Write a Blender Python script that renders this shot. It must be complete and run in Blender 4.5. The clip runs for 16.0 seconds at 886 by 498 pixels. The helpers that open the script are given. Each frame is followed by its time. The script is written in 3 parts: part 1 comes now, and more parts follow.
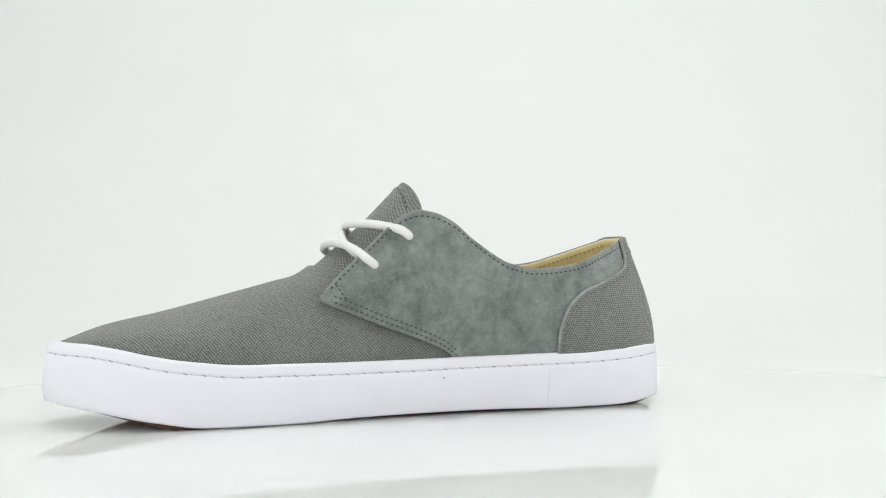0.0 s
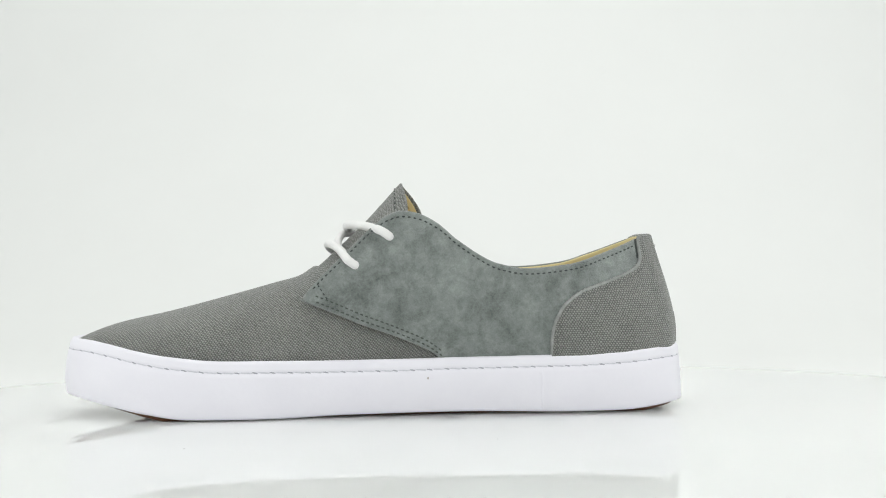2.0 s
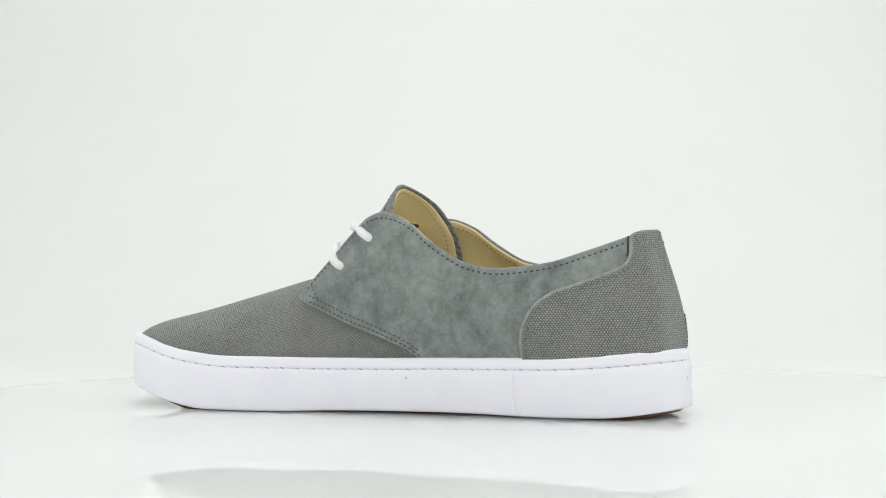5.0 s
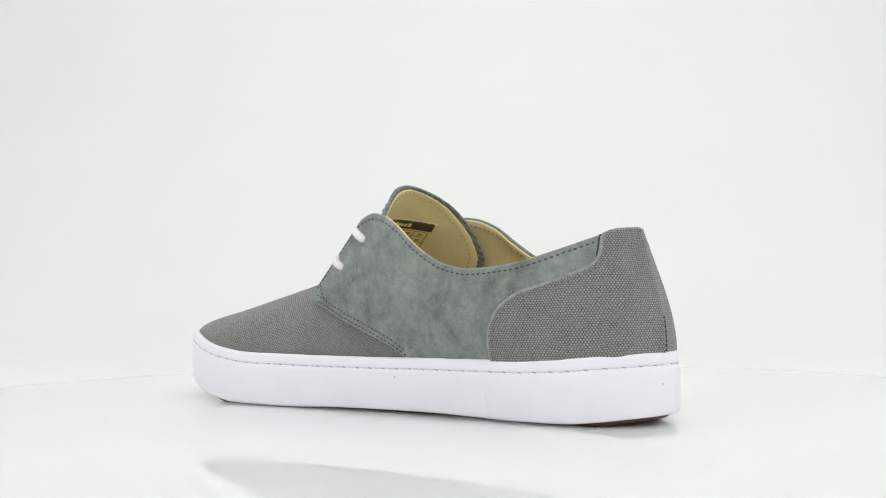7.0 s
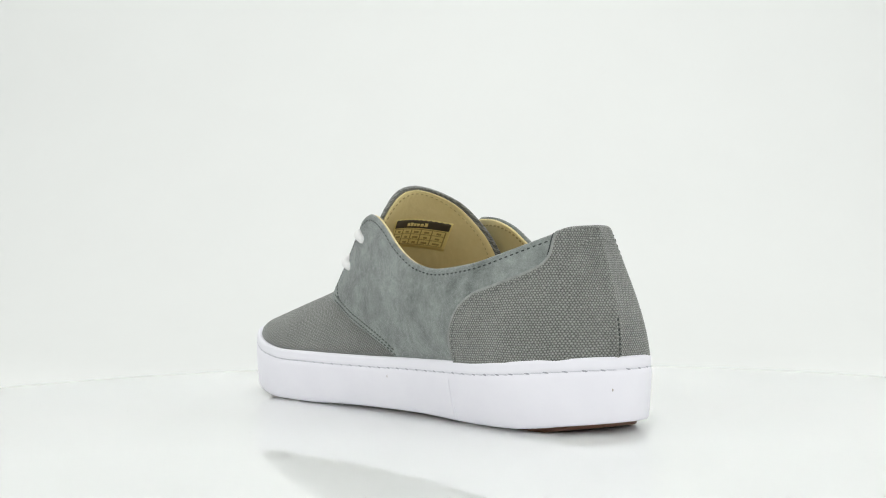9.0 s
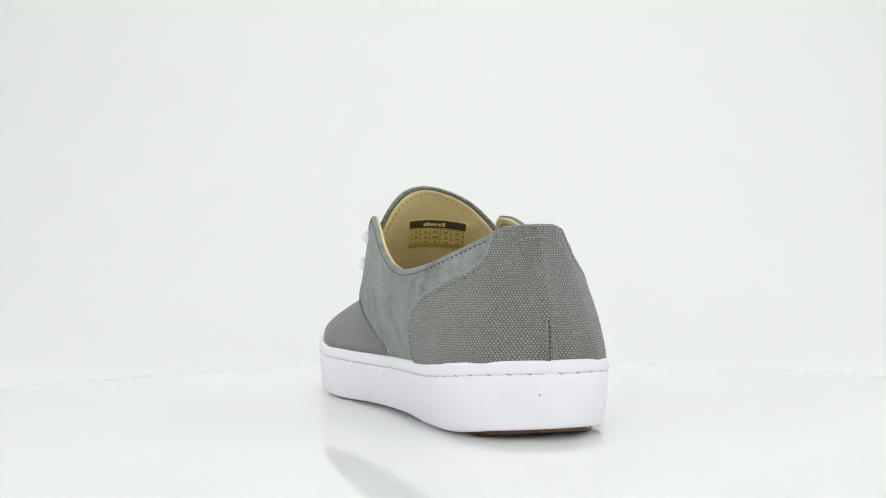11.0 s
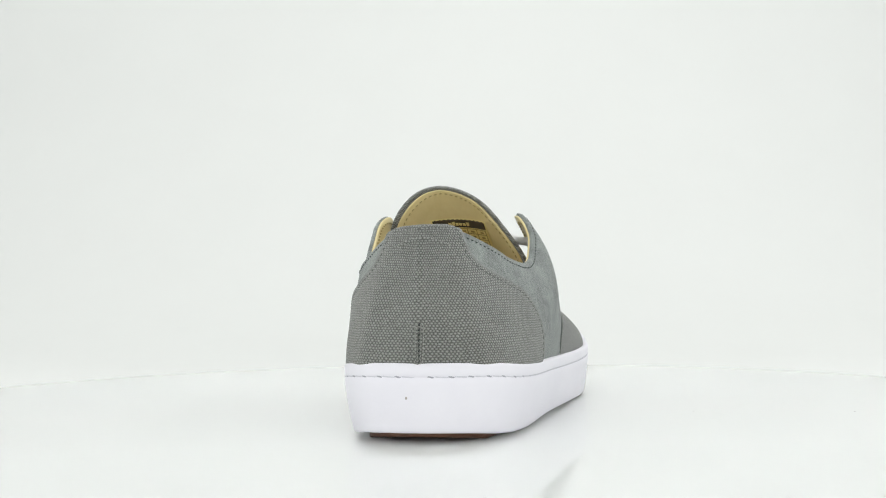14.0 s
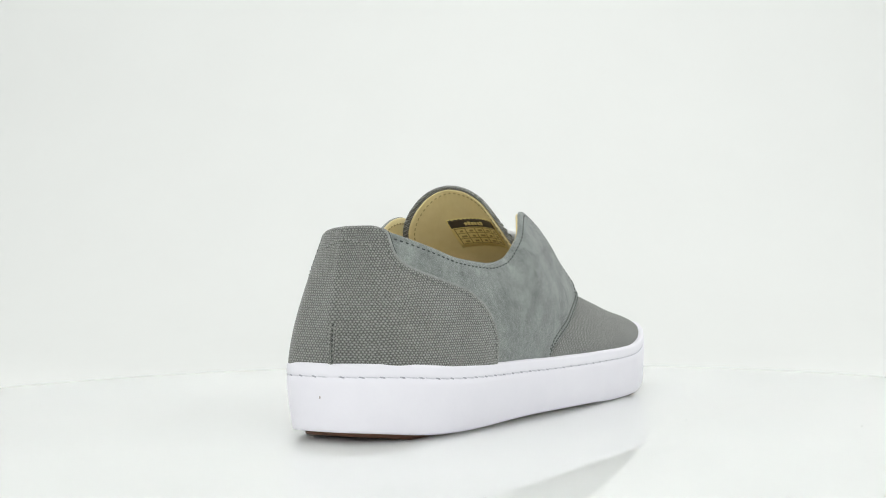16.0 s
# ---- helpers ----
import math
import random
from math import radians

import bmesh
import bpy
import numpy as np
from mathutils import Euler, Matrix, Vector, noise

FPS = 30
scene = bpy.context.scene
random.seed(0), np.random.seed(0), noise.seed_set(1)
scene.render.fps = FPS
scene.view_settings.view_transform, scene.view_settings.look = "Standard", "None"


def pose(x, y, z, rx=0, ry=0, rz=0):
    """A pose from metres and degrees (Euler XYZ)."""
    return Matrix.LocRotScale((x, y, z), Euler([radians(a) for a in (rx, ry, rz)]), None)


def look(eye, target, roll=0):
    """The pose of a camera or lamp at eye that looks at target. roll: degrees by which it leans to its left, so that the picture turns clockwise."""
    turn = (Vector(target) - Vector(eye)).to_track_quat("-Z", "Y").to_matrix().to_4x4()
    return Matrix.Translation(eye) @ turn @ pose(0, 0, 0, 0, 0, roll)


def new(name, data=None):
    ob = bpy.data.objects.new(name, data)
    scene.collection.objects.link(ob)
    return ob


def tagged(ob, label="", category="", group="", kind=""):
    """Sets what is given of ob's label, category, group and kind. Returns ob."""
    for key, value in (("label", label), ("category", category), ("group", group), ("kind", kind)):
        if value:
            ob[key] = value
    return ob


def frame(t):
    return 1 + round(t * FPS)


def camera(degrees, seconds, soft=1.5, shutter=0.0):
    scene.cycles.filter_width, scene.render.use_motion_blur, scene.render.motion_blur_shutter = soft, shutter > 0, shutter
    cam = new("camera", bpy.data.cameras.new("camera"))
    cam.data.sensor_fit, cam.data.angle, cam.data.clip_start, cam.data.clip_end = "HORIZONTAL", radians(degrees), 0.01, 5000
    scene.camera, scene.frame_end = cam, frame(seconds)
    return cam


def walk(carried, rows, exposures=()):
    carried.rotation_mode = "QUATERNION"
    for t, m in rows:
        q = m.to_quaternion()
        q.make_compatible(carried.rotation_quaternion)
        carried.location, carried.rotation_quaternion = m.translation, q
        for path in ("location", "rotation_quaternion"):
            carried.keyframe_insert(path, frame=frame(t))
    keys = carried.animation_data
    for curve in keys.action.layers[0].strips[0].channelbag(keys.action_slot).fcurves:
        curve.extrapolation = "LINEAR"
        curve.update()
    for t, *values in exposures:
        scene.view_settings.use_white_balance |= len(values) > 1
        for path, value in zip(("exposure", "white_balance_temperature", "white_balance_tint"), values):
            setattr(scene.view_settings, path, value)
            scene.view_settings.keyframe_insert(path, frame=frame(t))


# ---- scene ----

# A trainer turning on a glossy white turntable in a white photo tent.
# World origin: the turntable's axis, on its top face. The shoe's own axes:
# x from heel (0) to toe (0.301), y towards its inner side, z up from the table.

# ---- camera ----
cam = camera(41.43, 16.0, soft=1.1)
EYE = (0.0039, -0.5687, 0.0613)
AIM = (0.0039, 0.4313, 0.0911)
walk(cam, [(0.0, look(EYE, AIM, -0.76)), (16.0, look(EYE, AIM, -0.76))])

TURN_START, TURN_SPEED = 196.5, -8.3193          # degrees, degrees a second
TURN_ROWS = [(t, pose(0, 0, 0, 0, 0, TURN_START + TURN_SPEED * t)) for t in range(17)]
TABLE_ROWS = [(t, pose(0, 0, 0, 0, 0, TURN_SPEED * t)) for t in range(17)]
OFF = np.array([-0.1205, -0.0143, -0.0017])          # shoe's own axes to the turning axis

# ---- light ----
world = bpy.data.worlds.new("studio")
world.use_nodes = True
world.node_tree.nodes["Background"].inputs[0].default_value = (0.99, 1.0, 0.99, 1)
world.node_tree.nodes["Background"].inputs[1].default_value = 0.25
scene.world = world


def softbox(name, eye, target, sx, sy, watts, colour=(1, 1, 1)):
    data = bpy.data.lights.new(name, "AREA")
    data.shape, data.size, data.size_y, data.energy, data.color = "RECTANGLE", sx, sy, watts, colour
    ob = new(name, data)
    ob.matrix_world = look(eye, target)
    return ob


softbox("softbox_top", (0.0, -0.05, 1.2), (0.0, 0.0, 0.0), 1.3, 1.3, 5.5, (1.0, 1.0, 0.99))
# added lamp, unseen, only to brighten the backdrop
softbox("backdrop_fill", (0.25, 0.35, 1.2), (0.2, 1.1, 0.35), 0.9, 0.4, 1.5, (1.0, 1.0, 1.0))
softbox("softbox_side", (-1.15, -0.25, 0.45), (0.0, 0.0, 0.05), 1.0, 0.8, 2.8, (1.0, 1.0, 1.0))
softbox("softbox_side", (1.15, -0.15, 0.45), (0.0, 0.0, 0.05), 1.0, 0.8, 2.8, (1.0, 1.0, 1.0))
# added fill behind the camera, softens the shade under toe and heel
softbox("front_fill", (0.0, -1.18, 0.40), (0.0, 0.0, 0.04), 1.6, 0.76, 4.1, (1.0, 1.0, 1.0))
scene.view_settings.exposure = 0.0


# ---- materials ----
def material(name, colour, rough=0.6, **extra):
    m = bpy.data.materials.new(name)
    m.use_nodes = True
    b = m.node_tree.nodes["Principled BSDF"]
    b.inputs["Base Color"].default_value = (*colour, 1)
    b.inputs["Roughness"].default_value = rough
    for key, value in extra.items():
        b.inputs[key.replace("_", " ")].default_value = value
    return m


class Net:
    """Short hand for a material's nodes."""

    def __init__(self, m):
        self.t = m.node_tree
        self.b = self.t.nodes["Principled BSDF"]

    def put(self, node, key, value):
        if isinstance(value, bpy.types.NodeSocket):
            self.t.links.new(value, node.inputs[key])
        else:
            node.inputs[key].default_value = value

    def math(self, op, a, b=0.0, c=0.0):
        n = self.t.nodes.new("ShaderNodeMath")
        n.operation = op
        for i, v in enumerate((a, b, c)):
            self.put(n, i, v)
        return n.outputs[0]

    def uv(self):
        n = self.t.nodes.new("ShaderNodeTexCoord")
        s = self.t.nodes.new("ShaderNodeSeparateXYZ")
        self.t.links.new(n.outputs["UV"], s.inputs[0])
        return s.outputs[0], s.outputs[1]

    def noise(self, scale, detail=3.0, rough=0.55, coords="Object", distort=0.0):
        n = self.t.nodes.new("ShaderNodeTexNoise")
        c = self.t.nodes.new("ShaderNodeTexCoord")
        self.t.links.new(c.outputs[coords], n.inputs["Vector"])
        n.inputs["Scale"].default_value, n.inputs["Detail"].default_value = scale, detail
        n.inputs["Roughness"].default_value, n.inputs["Distortion"].default_value = rough, distort
        return n.outputs[0]

    def ramp(self, fac, stops):
        n = self.t.nodes.new("ShaderNodeValToRGB")
        e = n.color_ramp.elements
        while len(e) < len(stops):
            e.new(0.5)
        for el, (p, c) in zip(e, stops):
            el.position, el.color = p, (*c, 1)
        self.put(n, 0, fac)
        return n.outputs[0]

    def mix(self, fac, a, b, kind="MIX"):
        n = self.t.nodes.new("ShaderNodeMix")
        n.data_type, n.blend_type = "RGBA", kind
        self.put(n, 0, fac)
        self.put(n, 6, a if isinstance(a, bpy.types.NodeSocket) else (*a, 1))
        self.put(n, 7, b if isinstance(b, bpy.types.NodeSocket) else (*b, 1))
        return n.outputs[2]

    def bump(self, height, strength, distance):
        n = self.t.nodes.new("ShaderNodeBump")
        n.inputs["Strength"].default_value, n.inputs["Distance"].default_value = strength, distance
        self.put(n, "Height", height)
        self.t.links.new(n.outputs[0], self.b.inputs["Normal"])

    def colour(self, c):
        self.t.links.new(c, self.b.inputs["Base Color"])


def canvas_material(name, dark, light, across=0.00134, row=0.00095):
    """Plain weave: staggered rows of rounded thread crossings, uneven, with loose fibres."""
    m = material(name, light, 0.9)
    n = Net(m)
    u, v = n.uv()
    drift = n.math("MULTIPLY", n.math("SUBTRACT", n.noise(22, 2, coords="UV"), 0.5), 0.003)
    wob = n.math("MULTIPLY", n.math("SUBTRACT", n.noise(520, 3, coords="UV"), 0.5), 0.95)
    wob2 = n.math("MULTIPLY", n.math("SUBTRACT", n.noise(470, 3), 0.5), 0.95)
    y = n.math("ADD", n.math("DIVIDE", n.math("ADD", v, drift), row), wob)
    x = n.math("ADD", n.math("DIVIDE", u, across), wob2)
    half = n.math("MULTIPLY", y, 0.5)
    wave = lambda k: n.math("COSINE", n.math("MULTIPLY", k, 2 * math.pi))
    total = n.math("ADD", n.math("ADD", wave(n.math("SUBTRACT", x, half)), wave(n.math("ADD", x, half))), wave(y))
    bead = n.math("POWER", n.math("MAXIMUM", n.math("MULTIPLY_ADD", total, 0.2222, 0.3333), 0.0), 0.8)
    thread = n.math("ADD", n.math("MULTIPLY", n.noise(620, 3, 0.7), 1.5), 0.25)
    weave = n.math("MULTIPLY", bead, thread)
    fibre = n.noise(2400, 3, 0.65)
    h = n.math("ADD", weave, n.math("MULTIPLY", fibre, 0.25))
    tone = n.math("ADD", n.math("MULTIPLY", weave, 0.72), n.math("MULTIPLY", fibre, 0.28))
    base = n.ramp(tone, [(0.17, dark), (0.40, tuple(0.56 * p + 0.44 * q for p, q in zip(dark, light))), (0.74, light)])
    n.colour(n.mix(0.10, base, n.ramp(n.noise(75, 4, 0.6), [(0.32, dark), (0.72, light)])))
    n.bump(h, 0.75, 0.0005)
    n.put(n.b, "Sheen Weight", 0.3)
    return m


def suede_material(name, dark, light):
    """Brushed nap: broad smears where the pile lies another way, over a fine grain."""
    m = material(name, light, 0.95)
    n = Net(m)
    smear = n.noise(46, 3, 0.55, distort=1.3)
    blot = n.noise(120, 5, 0.68, distort=0.4)
    mid = n.noise(420, 4, 0.7, distort=0.5)
    nap = n.noise(1500, 4, 0.8)
    f = n.math("ADD", n.math("ADD", n.math("MULTIPLY", smear, 0.30), n.math("MULTIPLY", blot, 0.27)),
               n.math("ADD", n.math("MULTIPLY", mid, 0.20), n.math("MULTIPLY", nap, 0.23)))
    n.colour(n.ramp(f, [(0.37, dark), (0.64, light)]))
    n.bump(n.math("ADD", n.math("ADD", nap, mid), n.math("MULTIPLY", blot, 0.5)), 0.75, 0.0006)
    n.put(n.b, "Sheen Weight", 0.35)
    n.put(n.b, "Sheen Roughness", 0.45)
    return m


def rubber_material(name, a, b, rough):
    m = material(name, a, rough)
    n = Net(m)
    n.colour(n.ramp(n.noise(40, 5, 0.6), [(0.35, a), (0.7, b)]))
    n.bump(n.noise(420, 3, 0.6), 0.08, 0.0006)
    return m


def plain_material(name, a, b, rough, scale=60, bump=0.1):
    m = material(name, a, rough)
    n = Net(m)
    n.colour(n.ramp(n.noise(scale, 4, 0.6), [(0.3, a), (0.7, b)]))
    n.bump(n.noise(scale * 12, 3, 0.6), bump, 0.0005)
    return m


def leather_material(name, a, b, rough):
    """Soft leather with faint creases."""
    m = material(name, a, rough)
    n = Net(m)
    crease = n.noise(38, 4, 0.5, distort=0.8)
    n.colour(n.ramp(n.math("ADD", n.math("MULTIPLY", crease, 0.6), n.math("MULTIPLY", n.noise(300, 4), 0.4)), [(0.3, a), (0.7, b)]))
    n.bump(n.math("ADD", crease, n.math("MULTIPLY", n.noise(900, 3), 0.06)), 0.35, 0.004)
    return m


CANVAS = canvas_material("grey_canvas", (0.072, 0.0755, 0.069), (0.345, 0.355, 0.331))
SUEDE = suede_material("grey_suede", (0.098, 0.112, 0.106), (0.345, 0.38, 0.362))
MIDSOLE = rubber_material("white_rubber", (0.87, 0.86, 0.925), (0.90, 0.89, 0.95), 0.5)
OUTSOLE = rubber_material("gum_rubber", (0.10, 0.040, 0.018), (0.15, 0.065, 0.028), 0.5)
LINING = leather_material("tan_leather", (0.76, 0.635, 0.30), (0.84, 0.72, 0.39), 0.42)
THREAD = plain_material("dark_thread", (0.035, 0.044, 0.041), (0.06, 0.07, 0.067), 0.8, 400)
GREY_THREAD = plain_material("grey_thread", (0.62, 0.62, 0.68), (0.76, 0.76, 0.82), 0.8, 400)
PALE_THREAD = plain_material("pale_thread", (0.29, 0.31, 0.295), (0.41, 0.43, 0.415), 0.9, 400)
EDGE = plain_material("raw_edge", (0.24, 0.253, 0.242), (0.36, 0.374, 0.36), 0.95, 300)
MARK = plain_material("mould_mark", (0.45, 0.40, 0.38), (0.52, 0.47, 0.45), 0.8, 300)
SEAM_THREAD = plain_material("seam_thread", (0.06, 0.072, 0.062), (0.10, 0.115, 0.10), 0.8, 400)
HOLE = plain_material("needle_hole", (0.34, 0.34, 0.39), (0.50, 0.50, 0.56), 0.9, 400)
COUNTER_THREAD = plain_material("counter_thread", (0.10, 0.108, 0.102), (0.15, 0.16, 0.15), 0.9, 400)
INSOLE = leather_material("brown_insole", (0.26, 0.15, 0.06), (0.34, 0.21, 0.09), 0.6)
TAN_THREAD = plain_material("tan_thread", (0.45, 0.36, 0.165), (0.52, 0.42, 0.20), 0.8, 400)
LACE = plain_material("white_cotton", (0.86, 0.86, 0.85), (0.90, 0.90, 0.89), 0.9, 300, 0.5)
LABEL_TAN = plain_material("label_tan", (0.76, 0.63, 0.24), (0.84, 0.71, 0.30), 0.6)
LABEL_PRINT = plain_material("label_print", (0.36, 0.27, 0.09), (0.44, 0.34, 0.13), 0.6)
LABEL_DARK = plain_material("label_dark", (0.055, 0.045, 0.03), (0.08, 0.065, 0.045), 0.6)
ACRYLIC = plain_material("white_acrylic", (0.865, 0.878, 0.868), (0.875, 0.888, 0.878), 0.025, 3, 0.0)
ACRYLIC.node_tree.nodes["Principled BSDF"].inputs["IOR"].default_value = 1.16
ACRYLIC.node_tree.nodes["Principled BSDF"].subsurface_method = "BURLEY"   # opal sheet, light spreads inside it
for _key, _value in (("Subsurface Weight", 1.0), ("Subsurface Radius", (1, 1, 1)), ("Subsurface Scale", 0.02)):
    ACRYLIC.node_tree.nodes["Principled BSDF"].inputs[_key].default_value = _value
PAPER = plain_material("white_paper", (0.85, 0.862, 0.85), (0.865, 0.878, 0.866), 0.9, 4, 0.05)
DUST = plain_material("grey_dust", (0.25, 0.25, 0.24), (0.35, 0.35, 0.33), 0.9, 500)


# ---- shapes ----
def pchip(xs, ys):
    """A smooth curve through (xs, ys) that never overshoots."""
    xs, ys = np.asarray(xs, float), np.asarray(ys, float)
    h, d = np.diff(xs), np.diff(ys) / np.diff(xs)
    m = np.zeros(len(xs))
    for i in range(1, len(xs) - 1):
        if d[i - 1] * d[i] > 0:
            w1, w2 = 2 * h[i] + h[i - 1], h[i] + 2 * h[i - 1]
            m[i] = (w1 + w2) / (w1 / d[i - 1] + w2 / d[i])
    m[0], m[-1] = d[0], d[-1]

    def f(x):
        x = np.clip(np.asarray(x, float), xs[0], xs[-1])
        i = np.clip(np.searchsorted(xs, x) - 1, 0, len(h) - 1)
        s = (x - xs[i]) / h[i]
        return ((1 + 2 * s) * (1 - s) ** 2 * ys[i] + s * (1 - s) ** 2 * h[i] * m[i]
                + s * s * (3 - 2 * s) * ys[i + 1] + s * s * (s - 1) * h[i] * m[i + 1])
    return f


def catmull(points, n, closed=False):
    """n points evenly spread along a smooth curve through the points."""
    p = np.asarray(points, float)
    if closed:
        q = np.vstack([p[-2:], p, p[:3]])
        k0, k1 = 2, 2 + len(p)
    else:
        q = np.vstack([2 * p[0] - p[1], p, 2 * p[-1] - p[-2]])
        k0, k1 = 1, len(p)
    t = np.concatenate([[0], np.cumsum(np.sqrt(np.linalg.norm(np.diff(q, axis=0), axis=1)) + 1e-9)])
    out = []
    for i in range(k0, k1):
        for s in np.linspace(t[i], t[i + 1], 24, endpoint=False):
            a1 = (t[i] - s) / (t[i] - t[i - 1]) * q[i - 1] + (s - t[i - 1]) / (t[i] - t[i - 1]) * q[i]
            a2 = (t[i + 1] - s) / (t[i + 1] - t[i]) * q[i] + (s - t[i]) / (t[i + 1] - t[i]) * q[i + 1]
            a3 = (t[i + 2] - s) / (t[i + 2] - t[i + 1]) * q[i + 1] + (s - t[i + 1]) / (t[i + 2] - t[i + 1]) * q[i + 2]
            b1 = (t[i + 1] - s) / (t[i + 1] - t[i - 1]) * a1 + (s - t[i - 1]) / (t[i + 1] - t[i - 1]) * a2
            b2 = (t[i + 2] - s) / (t[i + 2] - t[i]) * a2 + (s - t[i]) / (t[i + 2] - t[i]) * a3
            out.append((t[i + 1] - s) / (t[i + 1] - t[i]) * b1 + (s - t[i]) / (t[i + 1] - t[i]) * b2)
    out.append(out[0] if closed else p[-1])
    out = np.array(out)
    s = np.concatenate([[0], np.cumsum(np.linalg.norm(np.diff(out, axis=0), axis=1))])
    w = np.linspace(0, s[-1], n + 1 if closed else n)
    r = np.stack([np.interp(w, s, out[:, i]) for i in range(out.shape[1])], 1)
    return r[:-1] if closed else r


def mesh(name, verts, faces, mat, parent=None, label="", uvs=None, smooth=True, shift=True):
    """Links one mesh object; verts in the shoe's own axes where shift is set."""
    me = bpy.data.meshes.new(name)
    v = np.asarray(verts, float) + (OFF if shift else 0)
    me.from_pydata([tuple(p) for p in v], [], [tuple(int(i) for i in f) for f in faces])
    if uvs is not None:
        layer = me.uv_layers.new(name="UVMap")
        idx = np.zeros(len(me.loops), dtype=np.int32)
        me.loops.foreach_get("vertex_index", idx)
        layer.data.foreach_set("uv", np.asarray(uvs, float)[idx].ravel())
    if smooth:
        me.polygons.foreach_set("use_smooth", [True] * len(me.polygons))
    me.materials.append(mat)
    me.update()
    ob = new(name, me)
    if parent:
        ob.parent = parent
    return tagged(ob, label) if label else ob


def normals(P):
    du, dv = np.gradient(P, axis=0), np.gradient(P, axis=1)
    n = np.cross(du, dv)
    return n / np.maximum(np.linalg.norm(n, axis=2, keepdims=True), 1e-12)


def arc_uv(P):
    """Distances along both ways of a grid, for the weave."""
    a = np.concatenate([np.zeros((1, P.shape[1])), np.cumsum(np.linalg.norm(np.diff(P, axis=0), axis=2), 0)], 0)
    b = np.concatenate([np.zeros((P.shape[0], 1)), np.cumsum(np.linalg.norm(np.diff(P, axis=1), axis=2), 1)], 1)
    return np.stack([a, b], 2)


def shell(P, N, thick, lift=0.0, uv=None):
    """A sheet of some thickness over the grid P, with rounded edges. Verts, faces, uvs."""
    nu, nv = P.shape[:2]
    uv = arc_uv(P) if uv is None else uv
    top, low = P + N * lift, P + N * (lift - thick)
    V = [top.reshape(-1, 3), low.reshape(-1, 3)]
    F, n = [], nu * nv
    i, j = np.meshgrid(np.arange(nu - 1), np.arange(nv - 1), indexing="ij")
    a = (i * nv + j).ravel()
    F += np.stack([a, a + nv, a + nv + 1, a + 1], 1).tolist()
    F += np.stack([n + a, n + a + 1, n + a + nv + 1, n + a + nv], 1).tolist()
    ring = ([k * nv for k in range(nu)] + [(nu - 1) * nv + k for k in range(1, nv)]
            + [k * nv + nv - 1 for k in range(nu - 2, -1, -1)] + [k for k in range(nv - 2, 0, -1)])
    R = np.array(ring)
    f = P.reshape(-1, 3)
    cu, cv = np.gradient(P, axis=0).reshape(-1, 3), np.gradient(P, axis=1).reshape(-1, 3)
    ii, jj = R // nv, R % nv
    out = (cu[R] / np.maximum(np.linalg.norm(cu[R], axis=1, keepdims=True), 1e-9) * ((ii == nu - 1) * 1.0 - (ii == 0))[:, None]
           + cv[R] / np.maximum(np.linalg.norm(cv[R], axis=1, keepdims=True), 1e-9) * ((jj == nv - 1) * 1.0 - (jj == 0))[:, None])
    out /= np.maximum(np.linalg.norm(out, axis=1, keepdims=True), 1e-9)
    mid = f[R] + N.reshape(-1, 3)[R] * (lift - thick / 2) + out * thick * 0.45
    V.append(mid)
    m = len(R)
    for k in range(m):
        k2 = (k + 1) % m
        F.append([R[k], R[k2], 2 * n + k2, 2 * n + k][::-1])
        F.append([2 * n + k, 2 * n + k2, n + R[k2], n + R[k]][::-1])
    u2 = uv.reshape(-1, 2)
    return np.vstack(V), F, np.vstack([u2, u2, u2[R]])


def tube(points, radius, n=80, sides=12, ends=True, flat=1.0, twist=0.0):
    """A round cord along a smooth curve, its ends closed. Verts, faces, uvs."""
    c = catmull(points, n)
    t = np.gradient(c, axis=0)
    t /= np.linalg.norm(t, axis=1, keepdims=True)
    ref = np.array([0.13, 0.21, 0.97])
    a = np.cross(t, ref)
    a /= np.linalg.norm(a, axis=1, keepdims=True)
    b = np.cross(t, a)
    s = np.concatenate([[0], np.cumsum(np.linalg.norm(np.diff(c, axis=0), axis=1))])
    V, UV = [], []
    for k in range(n):
        r = radius * min(1.0, math.sqrt(max(0.02, min(s[k], s[-1] - s[k]) / radius))) if ends else radius
        for q in range(sides):
            g = 2 * math.pi * q / sides
            V.append(c[k] + r * (math.cos(g) * a[k] + flat * math.sin(g) * b[k]))
            UV.append((s[k], g * radius))
    F = [[k * sides + q, k * sides + (q + 1) % sides, (k + 1) * sides + (q + 1) % sides, (k + 1) * sides + q]
         for k in range(n - 1) for q in range(sides)]
    F += [list(range(sides))[::-1], [(n - 1) * sides + q for q in range(sides)]]
    return np.array(V), F, UV


